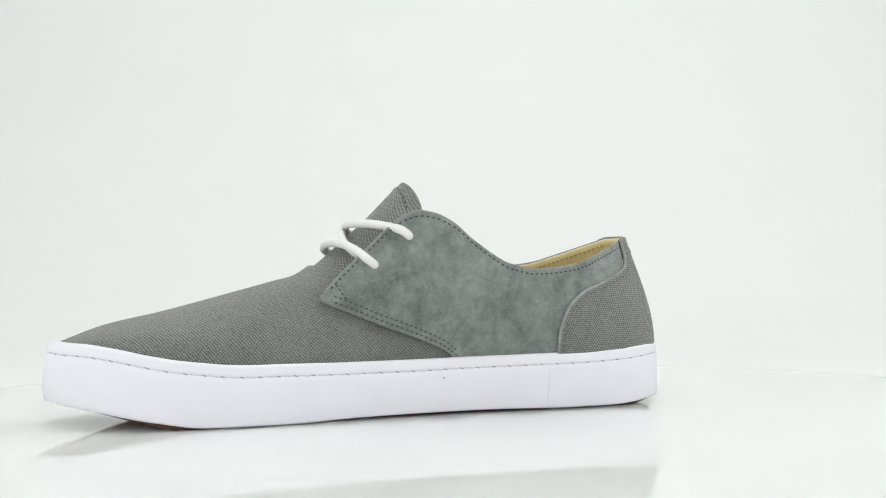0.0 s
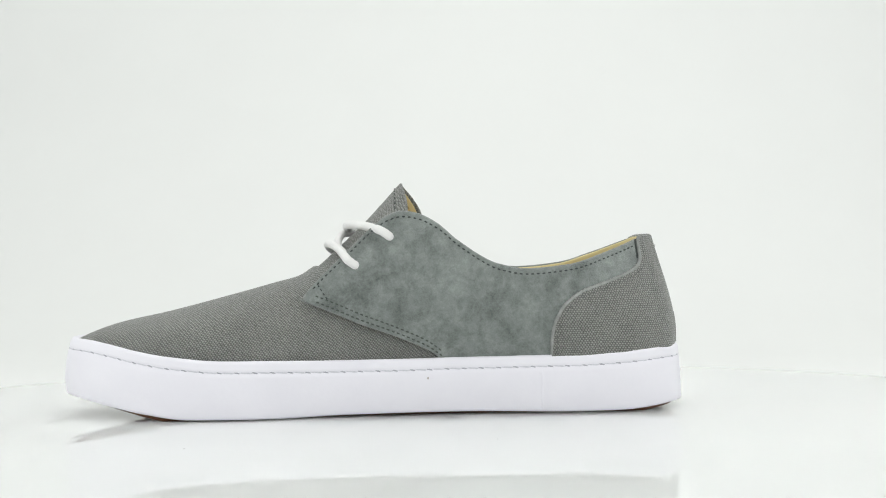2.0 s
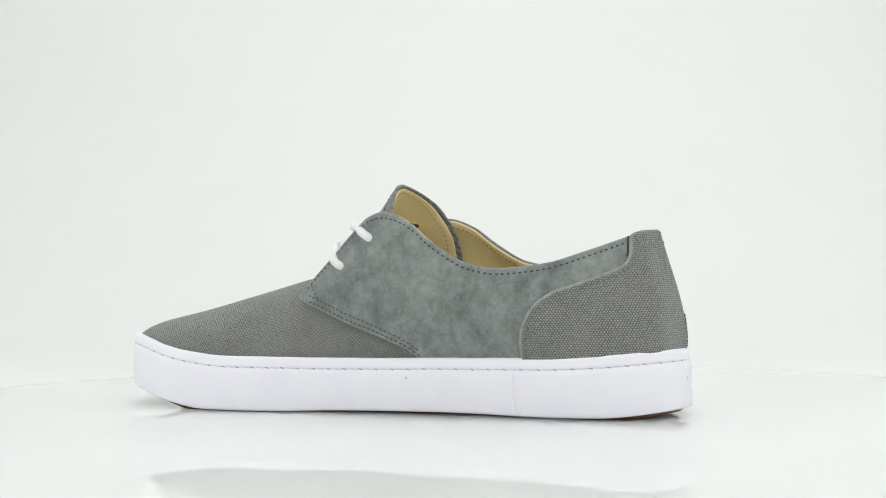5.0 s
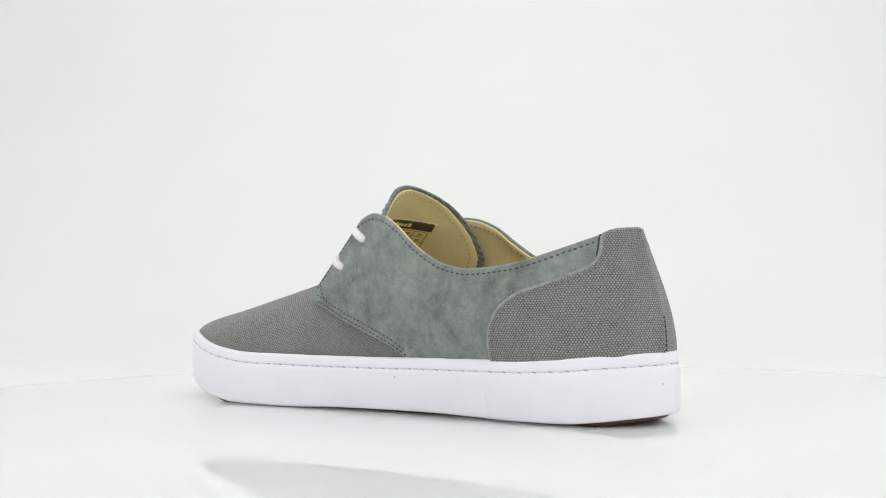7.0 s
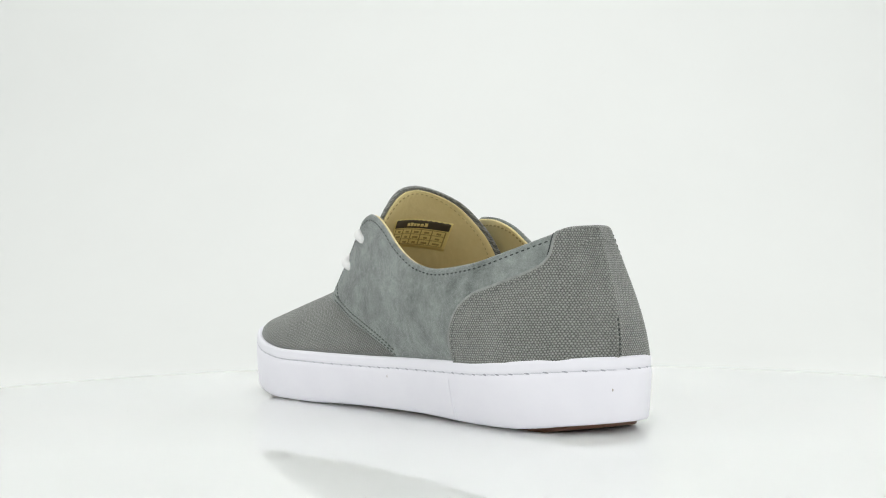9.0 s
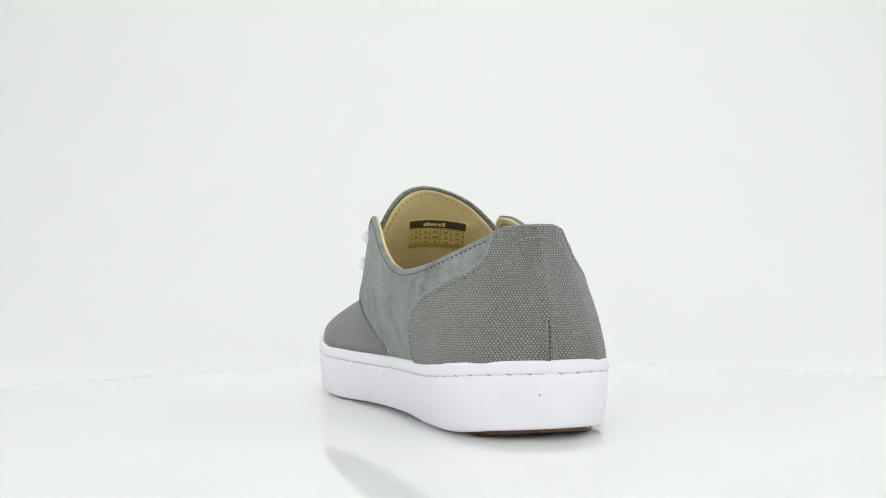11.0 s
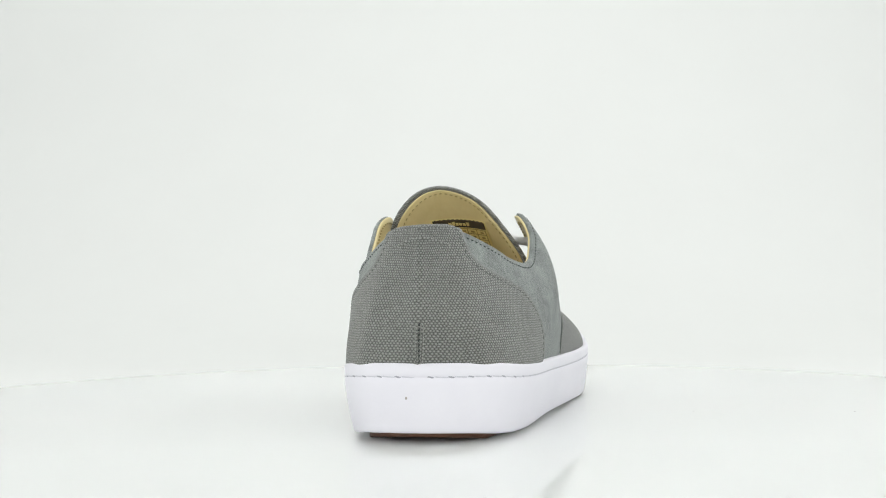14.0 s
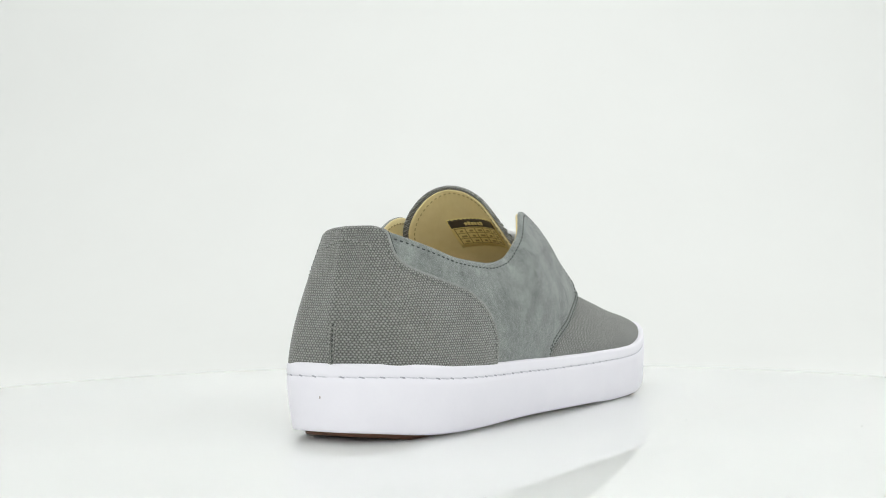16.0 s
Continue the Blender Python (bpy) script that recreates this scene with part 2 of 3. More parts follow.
def stitches(name, line, norm, mat, parent, length=0.0026, gap=0.0012, width=0.0005, lift=0.0002, slant=0.0, label="", phase=0.0):
    """A row of thread stitches, each a small rounded bar, along a line on a surface."""
    s = np.concatenate([[0], np.cumsum(np.linalg.norm(np.diff(line, axis=0), axis=1))])
    at = lambda w, arr: np.array([np.interp(w, s, arr[:, i]) for i in range(3)])
    V, F = [], []
    for k in range(int(s[-1] / (length + gap))):
        w = k * (length + gap) + gap / 2 + phase
        p, q = at(w, line), at(w + length, line)
        n = at(w + length / 2, norm)
        n /= np.linalg.norm(n)
        d = q - p
        side = np.cross(n, d)
        side /= np.linalg.norm(side)
        p, q = p + side * slant, q - side * slant
        base = len(V)
        for f, r, h in ((0.0, 0.35, 0.0), (0.2, 1, 1), (0.8, 1, 1), (1.0, 0.35, 0.0)):
            c = p + (q - p) * f
            V += [c - side * width * r - n * width * 0.4, c + n * (lift + width * h * 0.8), c + side * width * r - n * width * 0.4]
        for g in range(3):
            o = base + g * 3
            F += [[o, o + 3, o + 4, o + 1], [o + 1, o + 4, o + 5, o + 2]]
    return mesh(name, V, F, mat, parent, label)


# ---- the tent ----
def build_tent():
    """White sweep of paper behind the table, and the tent's walls."""
    prof = [(-1.25, -0.0005), (0.0, -0.0005), (0.48, -0.0005)]
    for k in range(1, 33):
        a = math.pi / 2 * k / 32
        prof.append((0.48 + 0.62 * math.sin(a), -0.0005 + 0.62 * (1 - math.cos(a))))
    prof.append((1.10, 1.30))
    V, F = [], []
    for x in (-1.25, 1.25):
        V += [(x, y, z) for y, z in prof]
    m = len(prof)
    for x in (-1.25, 1.25):
        V += [(x, y + (0.004 if z > 0.3 else 0), z - (0.004 if z <= 0.3 else 0)) for y, z in prof]
    for k in range(m - 1):
        F += [[k, k + 1, m + k + 1, m + k], [2 * m + k, 3 * m + k, 3 * m + k + 1, 2 * m + k + 1]]
    tagged(mesh("backdrop", V, F, PAPER, shift=False), "seamless white paper backdrop curving up behind the turntable", "backdrop", kind="structure")
    for name, lo, hi in (("wall_left", (-1.30, -1.30, -0.04), (-1.26, 1.12, 1.3)), ("wall_right", (1.26, -1.30, -0.04), (1.30, 1.12, 1.3)),
                         ("wall_front", (-1.26, -1.30, -0.04), (1.26, -1.26, 1.3)), ("ceiling", (-1.30, -1.30, 1.30), (1.30, 1.12, 1.34))):
        V = [(x, y, z) for x in (lo[0], hi[0]) for y in (lo[1], hi[1]) for z in (lo[2], hi[2])]
        F = [[0, 1, 3, 2], [4, 6, 7, 5], [0, 4, 5, 1], [2, 3, 7, 6], [0, 2, 6, 4], [1, 5, 7, 3]]
        tagged(mesh(name, V, F, PAPER, smooth=False, shift=False), "white fabric side of a photo tent", "tent wall", kind="structure")


def lathe(name, prof, n, mat, parent):
    """A turned part: rings of (radius, height), closed in the middle where a radius is 0."""
    V, F, rings = [], [], []
    for r, z in prof:
        rings.append([len(V)] if r == 0 else list(range(len(V), len(V) + n)))
        V += [(0, 0, z)] if r == 0 else [(r * math.cos(2 * math.pi * k / n), r * math.sin(2 * math.pi * k / n), z) for k in range(n)]
    for a, b in zip(rings, rings[1:]):
        for k in range(n):
            k2 = (k + 1) % n
            if len(a) == 1:
                F.append([a[0], b[k], b[k2]])
            elif len(b) == 1:
                F.append([a[k], b[0], a[k2]])
            else:
                F.append([a[k], b[k], b[k2], a[k2]])
    return mesh(name, V, F, mat, parent, smooth=False, shift=False)


def build_turntable():
    """A thin round sheet with a polished rim, lying on the paper."""
    root = tagged(new("turntable"), "glossy white acrylic turntable disc reflecting the shoe", "turntable")
    lathe("disc", [(0, 0), (0.12, 0), (0.3215, 0), (0.3215, -0.0016), (0, -0.0016)], 200, ACRYLIC, root)
    lathe("rim", [(0.3215, 0), (0.3230, -0.00005), (0.3250, -0.00025), (0.3270, -0.0007), (0.3215, -0.0016)], 200, PAPER, root)
    return root


# ---- the shoe ----
OUTLINE = [(0, 0), (2.4, 14), (7.5, 23.5), (20, 33), (33, 36.8), (60, 38.6), (100, 38.4), (140, 41.6), (180, 47.6), (212, 52.0), (238, 52.3),
           (260, 48.8), (279, 41.3), (291, 33.3), (299, 22.5), (303, 8), (303, -6), (299.5, -20), (290.5, -32.5), (273, -42.5), (252, -49),
           (230, -52.6), (205, -54), (171, -53), (130, -48.8), (90, -44.2), (46, -40.4), (28.5, -36.3), (17.5, -31.5), (8.5, -23.5), (2.6, -13)]
RING = catmull(np.array(OUTLINE) / 1000, 320, True)
_t = np.roll(RING, -1, 0) - np.roll(RING, 1, 0)
RING_N = np.stack([_t[:, 1], -_t[:, 0]], 1) / np.linalg.norm(_t, axis=1)[:, None]
if (RING_N[80] @ np.array([0, 1.0])) < 0:
    RING_N = -RING_N
Z_TOP = pchip([0, 6, 32, 57, 109, 162, 216, 244, 258, 272, 285, 301], np.array([32.8, 32.7, 30.9, 29.8, 29.1, 28.7, 29.3, 31.9, 34.4, 37.3, 39.3, 40.2]) / 1000)
Z_BOT = pchip([0, 4, 17, 32, 57, 109, 162, 194, 233, 255, 272, 288, 301], np.array([6.1, 5.7, 4.1, 3.0, 2.7, 3.4, 3.1, 2.2, 2.5, 5.4, 8.6, 11.8, 13.4]) / 1000)


def ring_z(table):
    z = table(RING[:, 0] * 1000)
    if table is Z_TOP:                           # the hand-trimmed upper edge is never quite even
        k = np.arange(len(RING)) * 2 * math.pi / len(RING)
        z = z + 0.00008 * np.sin(7 * k + 1) + 0.00004 * np.sin(17 * k) + 0.00002 * np.sin(41 * k + 2)
    return z


def loops(rows, close_low=False, close_top=False):
    """Joins closed rings of equal length into a skin."""
    n = len(rows[0])
    V = np.vstack(rows)
    F = []
    for j in range(len(rows) - 1):
        o = j * n
        F += [[o + k, o + (k + 1) % n, o + n + (k + 1) % n, o + n + k] for k in range(n)]
    if close_top:
        F.append(list(range(n))[::-1])
    if close_low:
        F.append([(len(rows) - 1) * n + k for k in range(n)])
    return V, F


def wall_offset(f):
    """How far the sole's wall stands out from its outline, f = 0 at the top, 1 below."""
    nx, ny = RING_N[:, 0], RING_N[:, 1]
    toe, heel, side = np.maximum(nx, 0) ** 2, np.maximum(-nx, 0) ** 2, ny ** 2
    bulge = 4 * f * (1 - f)
    return (toe * (-0.0052 * (1 - f) ** 1.5 - 0.0026 * f ** 3) + heel * (-0.0016 * (1 - f) - 0.0004 * f ** 4)
            + side * (-0.0045 * f ** 1.6 * np.clip((0.30 - RING[:, 0]) / 0.12, 0.35, 1.0) + 0.0002 * bulge))


def sole_ring(f, dz=0.0, extra=0.0, z=None):
    zt, zb = ring_z(Z_TOP), ring_z(Z_BOT)
    zz = (zt + (zb - zt) * f + dz) if z is None else z
    xy = RING + RING_N * (wall_offset(f) + extra)[:, None]
    return np.column_stack([xy, zz])


def build_sole(root):
    band = 0.0052 / (ring_z(Z_TOP) - ring_z(Z_BOT))
    rows = [sole_ring(0, -0.003, -0.009), sole_ring(0, -0.0008, -0.0035), sole_ring(0, -0.0001, -0.0016), sole_ring(0, -0.0003, -0.0006), sole_ring(0, -0.0012, 0.0)]
    for g in (0.35, 0.7, 0.92):
        rows.append(sole_ring(band * g))
    rows += [sole_ring(band * 1.0, 0, -0.0002), sole_ring(band * 1.05, 0, -0.0004), sole_ring(band * 1.1, 0, -0.0002), sole_ring(band * 1.2, 0, 0.0001)]
    for g in (0.3, 0.4, 0.5, 0.6, 0.7, 0.8, 0.9, 0.96):
        rows.append(sole_ring(np.maximum(band * 1.3, g), 0, 0.0002))
    rows += [sole_ring(0.985, 0, 0.0), sole_ring(1.0, 0, -0.0008), sole_ring(1.0, 0.0006, -0.010)]
    V, F = loops(rows, close_low=True)
    sole = mesh("midsole", V, F, MIDSOLE, root, "white rubber midsole with a stitched groove")
    line = sole_ring(band * 1.04, 0, 0.0)
    line = np.vstack([line, line[:1]])
    nrm = np.column_stack([RING_N, np.zeros(len(RING_N))])
    stitches("stitching", line, np.vstack([nrm, nrm[:1]]), GREY_THREAD, sole, 0.0060, 0.0020, 0.00034, -0.0003, 0.0003, "grey thread in the groove")
    stitches("needle_hole", line, np.vstack([nrm, nrm[:1]]), HOLE, sole, 0.0028, 0.0052, 0.00032, -0.0003, 0.0003, "dark needle holes", phase=0.0040)
    zb = np.maximum(ring_z(Z_BOT) - pchip([0, 50, 230, 265, 301], [0.0019, 0.003, 0.003, 0.0015, 0.0005])(RING[:, 0] * 1000), 0.0017)
    inset = pchip([0, 12, 45, 90, 200, 240, 301], [0.0042, 0.0050, 0.0080, 0.0085, 0.0085, 0.0040, 0.0050])(RING[:, 0] * 1000)
    rows = [sole_ring(1.0, 0.001, -inset - 0.0002), sole_ring(1.0, -0.0001, -inset), sole_ring(1.0, 0, -inset, zb + 0.0004), sole_ring(1.0, 0, -inset - 0.0006, zb)]
    V, F = loops(rows, True, True)
    mesh("outsole", V, F, OUTSOLE, root, "brown gum rubber outsole")
    rows = [sole_ring(0, -0.006, -0.0085), sole_ring(0, -0.0035, -0.010), sole_ring(0, -0.003, -0.016)]
    V, F = loops(rows, False, False)
    n = len(RING)
    F.append([2 * n + k for k in range(n)])
    mesh("insole", V, F, INSOLE, root, "brown leather insole")
    for x, y, z in ((0.0, 4.5, 19.5), (124, 44, 19.5)):
        k = int(np.argmin(np.hypot(RING[:, 0] - x / 1000, RING[:, 1] - y / 1000)))
        f = (ring_z(Z_TOP)[k] - z / 1000) / (ring_z(Z_TOP)[k] - ring_z(Z_BOT)[k])
        c = np.append(RING[k] + RING_N[k] * (wall_offset(f)[k] + 0.0004), z / 1000)
        n = np.append(RING_N[k], 0)
        t = np.cross(n, (0, 0, 1))
        V = [c + n * 0.0002] + [c + 0.0006 * (math.cos(g) * t * 0.7 + math.sin(g) * np.array([0, 0, 1.0])) for g in np.linspace(0, 2 * math.pi, 9)[:-1]]
        mesh("mould_mark", V, [[0, 1 + g, 1 + (g + 1) % 8] for g in range(8)], MARK, sole)
    # moulding seam on both sides of the wall
    for k in (int(np.argmin(np.hypot(RING[:, 0] - 0.0705, RING[:, 1] - 0.042))),):
        pts = [np.append(RING[k] + RING_N[k] * (wall_offset(f)[k] + 0.0002), ring_z(Z_TOP)[k] * (1 - f) + ring_z(Z_BOT)[k] * f) for f in (0.27, 0.5, 0.75, 0.98)]
        V, F, UV = tube(pts, 0.00035, 12, 6)
        mesh("seam", V, F, MIDSOLE, sole)


# ribs of the upper: base on the sole (by x) or a point of the front seam, then the top edge
def ring_at(x, y):
    k = int(np.argmin(np.hypot(RING[:, 0] - x / 1000, RING[:, 1] - y / 1000)))
    p = RING[k] + RING_N[k] * (wall_offset(0.0)[k] - 0.0022)
    return np.array([p[0], p[1], ring_z(Z_TOP)[k] - 0.0012]) * 1000


RIB_R = [0, .09, .15, .26, .36, .46, .55, .64, .72, .79, .84, .885, .925, .96, .985, 1]
RIB_BASE = [(0, 0), (7, 23), (14, 29), (33, 37.5), (54, 41), (70, 42), (84, 42.5), (98, 43), (107, 43.3), (115.5, 43.6)]
RIB_SEAM = [(124, 39.8, 33.2), (139.5, 41.4, 39.9), (155, 41.8, 45.5), (168, 41.2, 51), (177, 40.3, 54.5), (182, 39.7, 56.4)]
RIB_TOP = [(14.6, 0, 85.4), (19.0, 9.6, 84.8), (24.0, 15.3, 82.6), (41, 27, 75.9), (57, 35, 70.9), (77.6, 39.3, 69), (91, 41.6, 71.4), (109, 43.7, 82),
           (119.5, 43.7, 90.8), (128.8, 42.8, 95.3), (135.6, 41.8, 96.4), (142.3, 41.5, 94.5), (149.2, 40.4, 89.5), (163, 39.4, 76.4), (175.4, 39.0, 64.6), (181.2, 39.4, 58)]
RIB_BULGE = [2.9, 2.7, 2.0, 2.2, 3.1, 3.4, 3.4, 3.8, 4.2, 4.4, 4.0, 3.2, 2.4, 1.4, 0.6, 0.2]
LEAN = [0, 1.2, 1.6, 2.8, 5.2, 7, 8.5, 11.5, 14.5, 17, 17.5, 16, 13, 9, 5, 4]
NARROW = [0, 0, 0, 0, 0, 1.2, 1.7, 1.8, 1.6, 1.3, 0.8, 0, 0, 0, 0, 0]       # the inner side is slimmer by this
COUNTER = [(0.0, 1.0), (.10, 1.0), (.132, 0.999), (.1405, 0.990), (.1445, 0.95), (.1475, 0.90), (.152, 0.845), (.160, 0.80), (.176, 0.765), (.2, 0.744), (.26, 0.72),
           (.33, 0.70), (.38, 0.60), (.415, 0.42), (.435, 0.22), (.445, 0.0)]


def make_ribs(side, nu=150):
    """The wall of the upper on one side: points[rib, height] from sole to top edge."""
    base = []
    for (x, y) in RIB_BASE:
        base.append(ring_at(x, side * y))
    top, n = [], len(RIB_R)
    for k, (x, y, z) in enumerate(RIB_TOP):
        top.append((x, y if side > 0 else -(y + NARROW[k] - LEAN[k]), z + (2.3 * math.sin(math.pi * min(1.0, RIB_R[k] / 0.9)) if side < 0 else 0)))
    for k, (x, y, z) in enumerate(RIB_SEAM):
        b = (x, y if side > 0 else -(y - 4 * (k / 5) + (5.2, 4.2, 2.0, 1.1, 0.4, 0)[k]), z)
        base.append(np.array(b))
    base, top = np.array(base) / 1000, np.array(top) / 1000
    r = np.linspace(0, 1, nu)
    f = lambda arr: np.stack([pchip(RIB_R, arr[:, i])(r) for i in range(3)], 1)
    B, T = f(base), f(top)
    bulge = pchip(RIB_R, np.array(RIB_BULGE) / 1000)(r) * (1.0 if side > 0 else 1.0 + 0.35 * np.clip((r - 0.2) / 0.25, 0, 1))
    chord = np.gradient((B + T) / 2, axis=0)
    out = np.stack([chord[:, 1], -chord[:, 0], 0 * chord[:, 0]], 1) * -side
    out /= np.linalg.norm(out, axis=1, keepdims=True)
    out[0] = (-1, 0, 0)
    return r, B, T, out, bulge


class Wall:
    """The upper's side wall as a surface of (rib, height)."""

    def __init__(self, side):
        self.side = side
        self.r, self.B, self.T, self.out, self.bulge = make_ribs(side)

    def points(self, r, v):
        """r: ribs (n,), v: heights (n, m)."""
        g = lambda arr: np.stack([np.interp(r, self.r, arr[:, i]) for i in range(3)], 1)[:, None, :]
        B, T, o = g(self.B), g(self.T), g(self.out)
        o = o / np.linalg.norm(o, axis=2, keepdims=True)
        b = np.interp(r, self.r, self.bulge)[:, None]
        k = np.clip(1 - r / 0.4, 0, 1)[:, None]  # the heel is fullest low down
        shape = 3.2 * v * (1 - v) * (1.25 - 0.5 * v + k * (0.55 - 1.1 * v)) * b
        if self.side < 0:                        # this side curls in towards its top edge
            q = np.clip((r - 0.45) / 0.2, 0, 1)[:, None] * np.clip((1 - r) / 0.08, 0, 1)[:, None]
            shape = shape * (1 - q) + q * 3.2 * v * (1 - v) * (0.8 + 0.9 * v) * b * 1.35
        return B + (T - B) * v[..., None] + o * shape[..., None]

    def normal(self, P):
        return normals(P) * -self.side

    def grid(self, r0, r1, v0, v1, nu, nv):
        r = np.linspace(r0, r1, nu)
        s = np.linspace(0, 1, nv)[None, :]
        a, b = v0(r)[:, None], v1(r)[:, None]
        return self.points(r, a + (b - a) * s)

    def find(self, x, z):
        """The surface's point at that x and z, and its outward normal."""
        r, v = np.linspace(0.05, 0.999, 300), np.linspace(0.02, 0.98, 120)
        P = self.points(r, np.repeat(v[None, :], 300, 0))
        k = np.unravel_index(np.argmin((P[..., 0] - x) ** 2 + (P[..., 2] - z) ** 2), P.shape[:2])
        p, n = self.line(r[k[0]:k[0] + 1], v[k[1]:k[1] + 1])
        return p[0], n[0]

    def line(self, r, v):
        """A line on the surface and its normals."""
        e = 0.004
        p = self.points(r, v[:, None])[:, 0]
        du = self.points(np.clip(r + e, 0, 1), v[:, None])[:, 0] - self.points(np.clip(r - e, 0, 1), v[:, None])[:, 0]
        dv = self.points(r, v[:, None] + e)[:, 0] - self.points(r, v[:, None] - e)[:, 0]
        n = np.cross(du, dv) * -self.side
        return p, n / np.linalg.norm(n, axis=1, keepdims=True)


COUNTER_V = pchip([c[0] for c in COUNTER], [c[1] for c in COUNTER])
FLAT = lambda value: (lambda r: np.full_like(r, value))


def rib_len(w, r):
    return np.interp(r, w.r, np.linalg.norm(w.T - w.B, axis=1))


def build_upper(root):
    walls = {1: Wall(1), -1: Wall(-1)}
    for side, w in walls.items():
        low = lambda r: np.where(r < 0.445, np.maximum(COUNTER_V(r) - 0.05, 0.0), 0.0)
        P = w.grid(0.138, 1.0, low, FLAT(1.0), 150, 26)
        V, F, UV = shell(P, w.normal(P), 0.0020, 0.0005)
        q = mesh("quarter", V, F if side < 0 else [f[::-1] for f in F], SUEDE, root, "grey suede quarter panel with dark stitching")
        r = np.linspace(0.16, 0.99, 300)
        p, n = w.line(r, 1 - 0.0021 / rib_len(w, r).clip(0.006))
        stitches("stitching", p + n * 0.0005, n, THREAD, q, 0.0016, 0.0011, 0.00050, 0.0)
        for gap in (0.0014, 0.0040):
            r = np.linspace(0.80, 0.985, 160)
            p, n = w.line(r, gap / rib_len(w, r).clip(0.009))
            stitches("stitching", p + n * 0.0005, n, SEAM_THREAD, q, 0.0016, 0.0009, 0.00045)
        for r, v in ((np.linspace(0.835, 0.998, 80), np.full(80, 0.0)), (np.linspace(0.86, 0.998, 80), np.full(80, 1.0))):
            p, n = w.line(r, v)
            V, F, UV = tube((p - n * 0.0004)[::2], 0.00075, 90, 6)
            mesh("cut_edge", V, F, EDGE, q, "pale raw edge of the suede")
        tri = np.array([w.find(x / 1000, z / 1000) for x, z in ((174.5, 63.5), (172.5, 60.5), (170.5, 57.5), (168.8, 54.8))])
        stitches("stitching", tri[:, 0] + tri[:, 1] * 0.0005, tri[:, 1], THREAD, q, 0.0015, 0.0008, 0.00038)
    # heel counter: one piece of canvas round the back, with a neck up to the top edge
    rr = np.linspace(0, 0.445, 4000)
    arc = np.concatenate([[0], np.cumsum(np.hypot(np.diff(rr) * 0.20, np.diff(COUNTER_V(rr)) * 0.045))])
    r = np.interp(np.linspace(arc[-1], 0, 130), arc, rr)
    s = np.linspace(0, 1, 34)[None, :]
    cut = lambda q: COUNTER_V(q)[:, None]
    left = walls[1].points(r, cut(r) * s)
    right = walls[-1].points(r, cut(r) * s)[::-1]
    P = np.concatenate([left, right[1:]], 0)
    N = normals(P)
    mid = walls[1].points(r, np.full((len(r), 1), 0.35))[:, 0]
    mid2 = walls[-1].points(r, np.full((len(r), 1), 0.35))[:, 0][::-1]
    mid = np.vstack([mid, mid2[1:]])
    run = np.concatenate([[0], np.cumsum(np.linalg.norm(np.diff(mid, axis=0), axis=1))])
    uv = np.stack([np.repeat(run[:, None], P.shape[1], 1), P[:, :, 2] * 1.0], 2)
    V, F, UV = shell(P, N, 0.0026, 0.0018, uv)
    c = mesh("heel_counter", V, F, CANVAS, root, "grey woven canvas heel counter with a neck up to the collar", uvs=UV)
    for side, w in walls.items():
        q = np.interp(np.linspace(np.interp(0.126, rr, arc), arc[-1] - 0.001, 260), arc, rr)
        p, n = w.line(q, COUNTER_V(q))
        V, F, UV = tube((p + n * 0.0012)[::3], 0.00085, 240, 8)
        mesh("folded_edge", V, F, EDGE, c, "paler folded canvas edge")
        d = np.gradient(p, axis=0)
        d /= np.linalg.norm(d, axis=1, keepdims=True)
        inward = np.cross(n, d) * side
        if inward[130, 2] > 0:
            inward = -inward
        # shade along the tab's overlapping edge, put in as a thread-dark cord
        k = (q > 0.139) & (q < 0.156)
        V, F, UV = tube((p + n * 0.0006 - inward * 0.0012)[k][::3], 0.00045, 60, 6)
        mesh("tab_edge_shade", V, F, THREAD, c, "dark cord standing in for the shade beside the heel tab")
        stitches("stitching", (p + n * 0.0018 + inward * 0.0023)[::2], n[::2], COUNTER_THREAD, c, 0.0015, 0.0011, 0.00032, 0.00005)
    v = np.linspace(0.02, 0.32, 60)
    p, n = walls[-1].line(np.full(60, 0.001), v)
    stitches("stitching", p + n * 0.0018, n, THREAD, c, 0.0013, 0.0007, 0.00042, 0.00015, 0.0003)
    for dy in (0.0010, -0.0010):
        V, F, UV = tube((p + n * 0.0013 + np.array([0, dy, 0]))[::4], 0.0008, 40, 8)
        mesh("seam", V, F, CANVAS, c, "puckered edge of the centre seam", uvs=UV)
    # heel tab: the rolled top edge and the ridge of the turned-in hem below it
    r = np.linspace(0.135, 0, 40)
    both = lambda v: np.vstack([walls[1].points(r, np.full((40, 1), v))[:, 0], walls[-1].points(r, np.full((40, 1), v))[:, 0][::-1][1:]])
    top, below = both(1.0), both(0.97)
    up = top - below
    up /= np.linalg.norm(up, axis=1, keepdims=True)
    V, F, UV = tube((top - up * 0.0008)[::2], 0.0019, 120, 12)
    UV = [(q[0], p[2]) for q, p in zip(UV, V)]
    tab = mesh("heel_tab", V, F, CANVAS, root, "rolled canvas edge along the heel's top", uvs=UV)
    hem = both(0.865) + np.array([0, 0, 1.0]) * (0.0016 * np.cos(np.linspace(-math.pi, math.pi, 79)))[:, None]
    out = np.cross(np.gradient(hem, axis=0), both(0.9) - hem)
    out /= np.linalg.norm(out, axis=1, keepdims=True)
    if out[39, 0] > 0:
        out = -out
    V, F, UV = tube((hem + out * 0.0010)[::2], 0.0011, 120, 10)
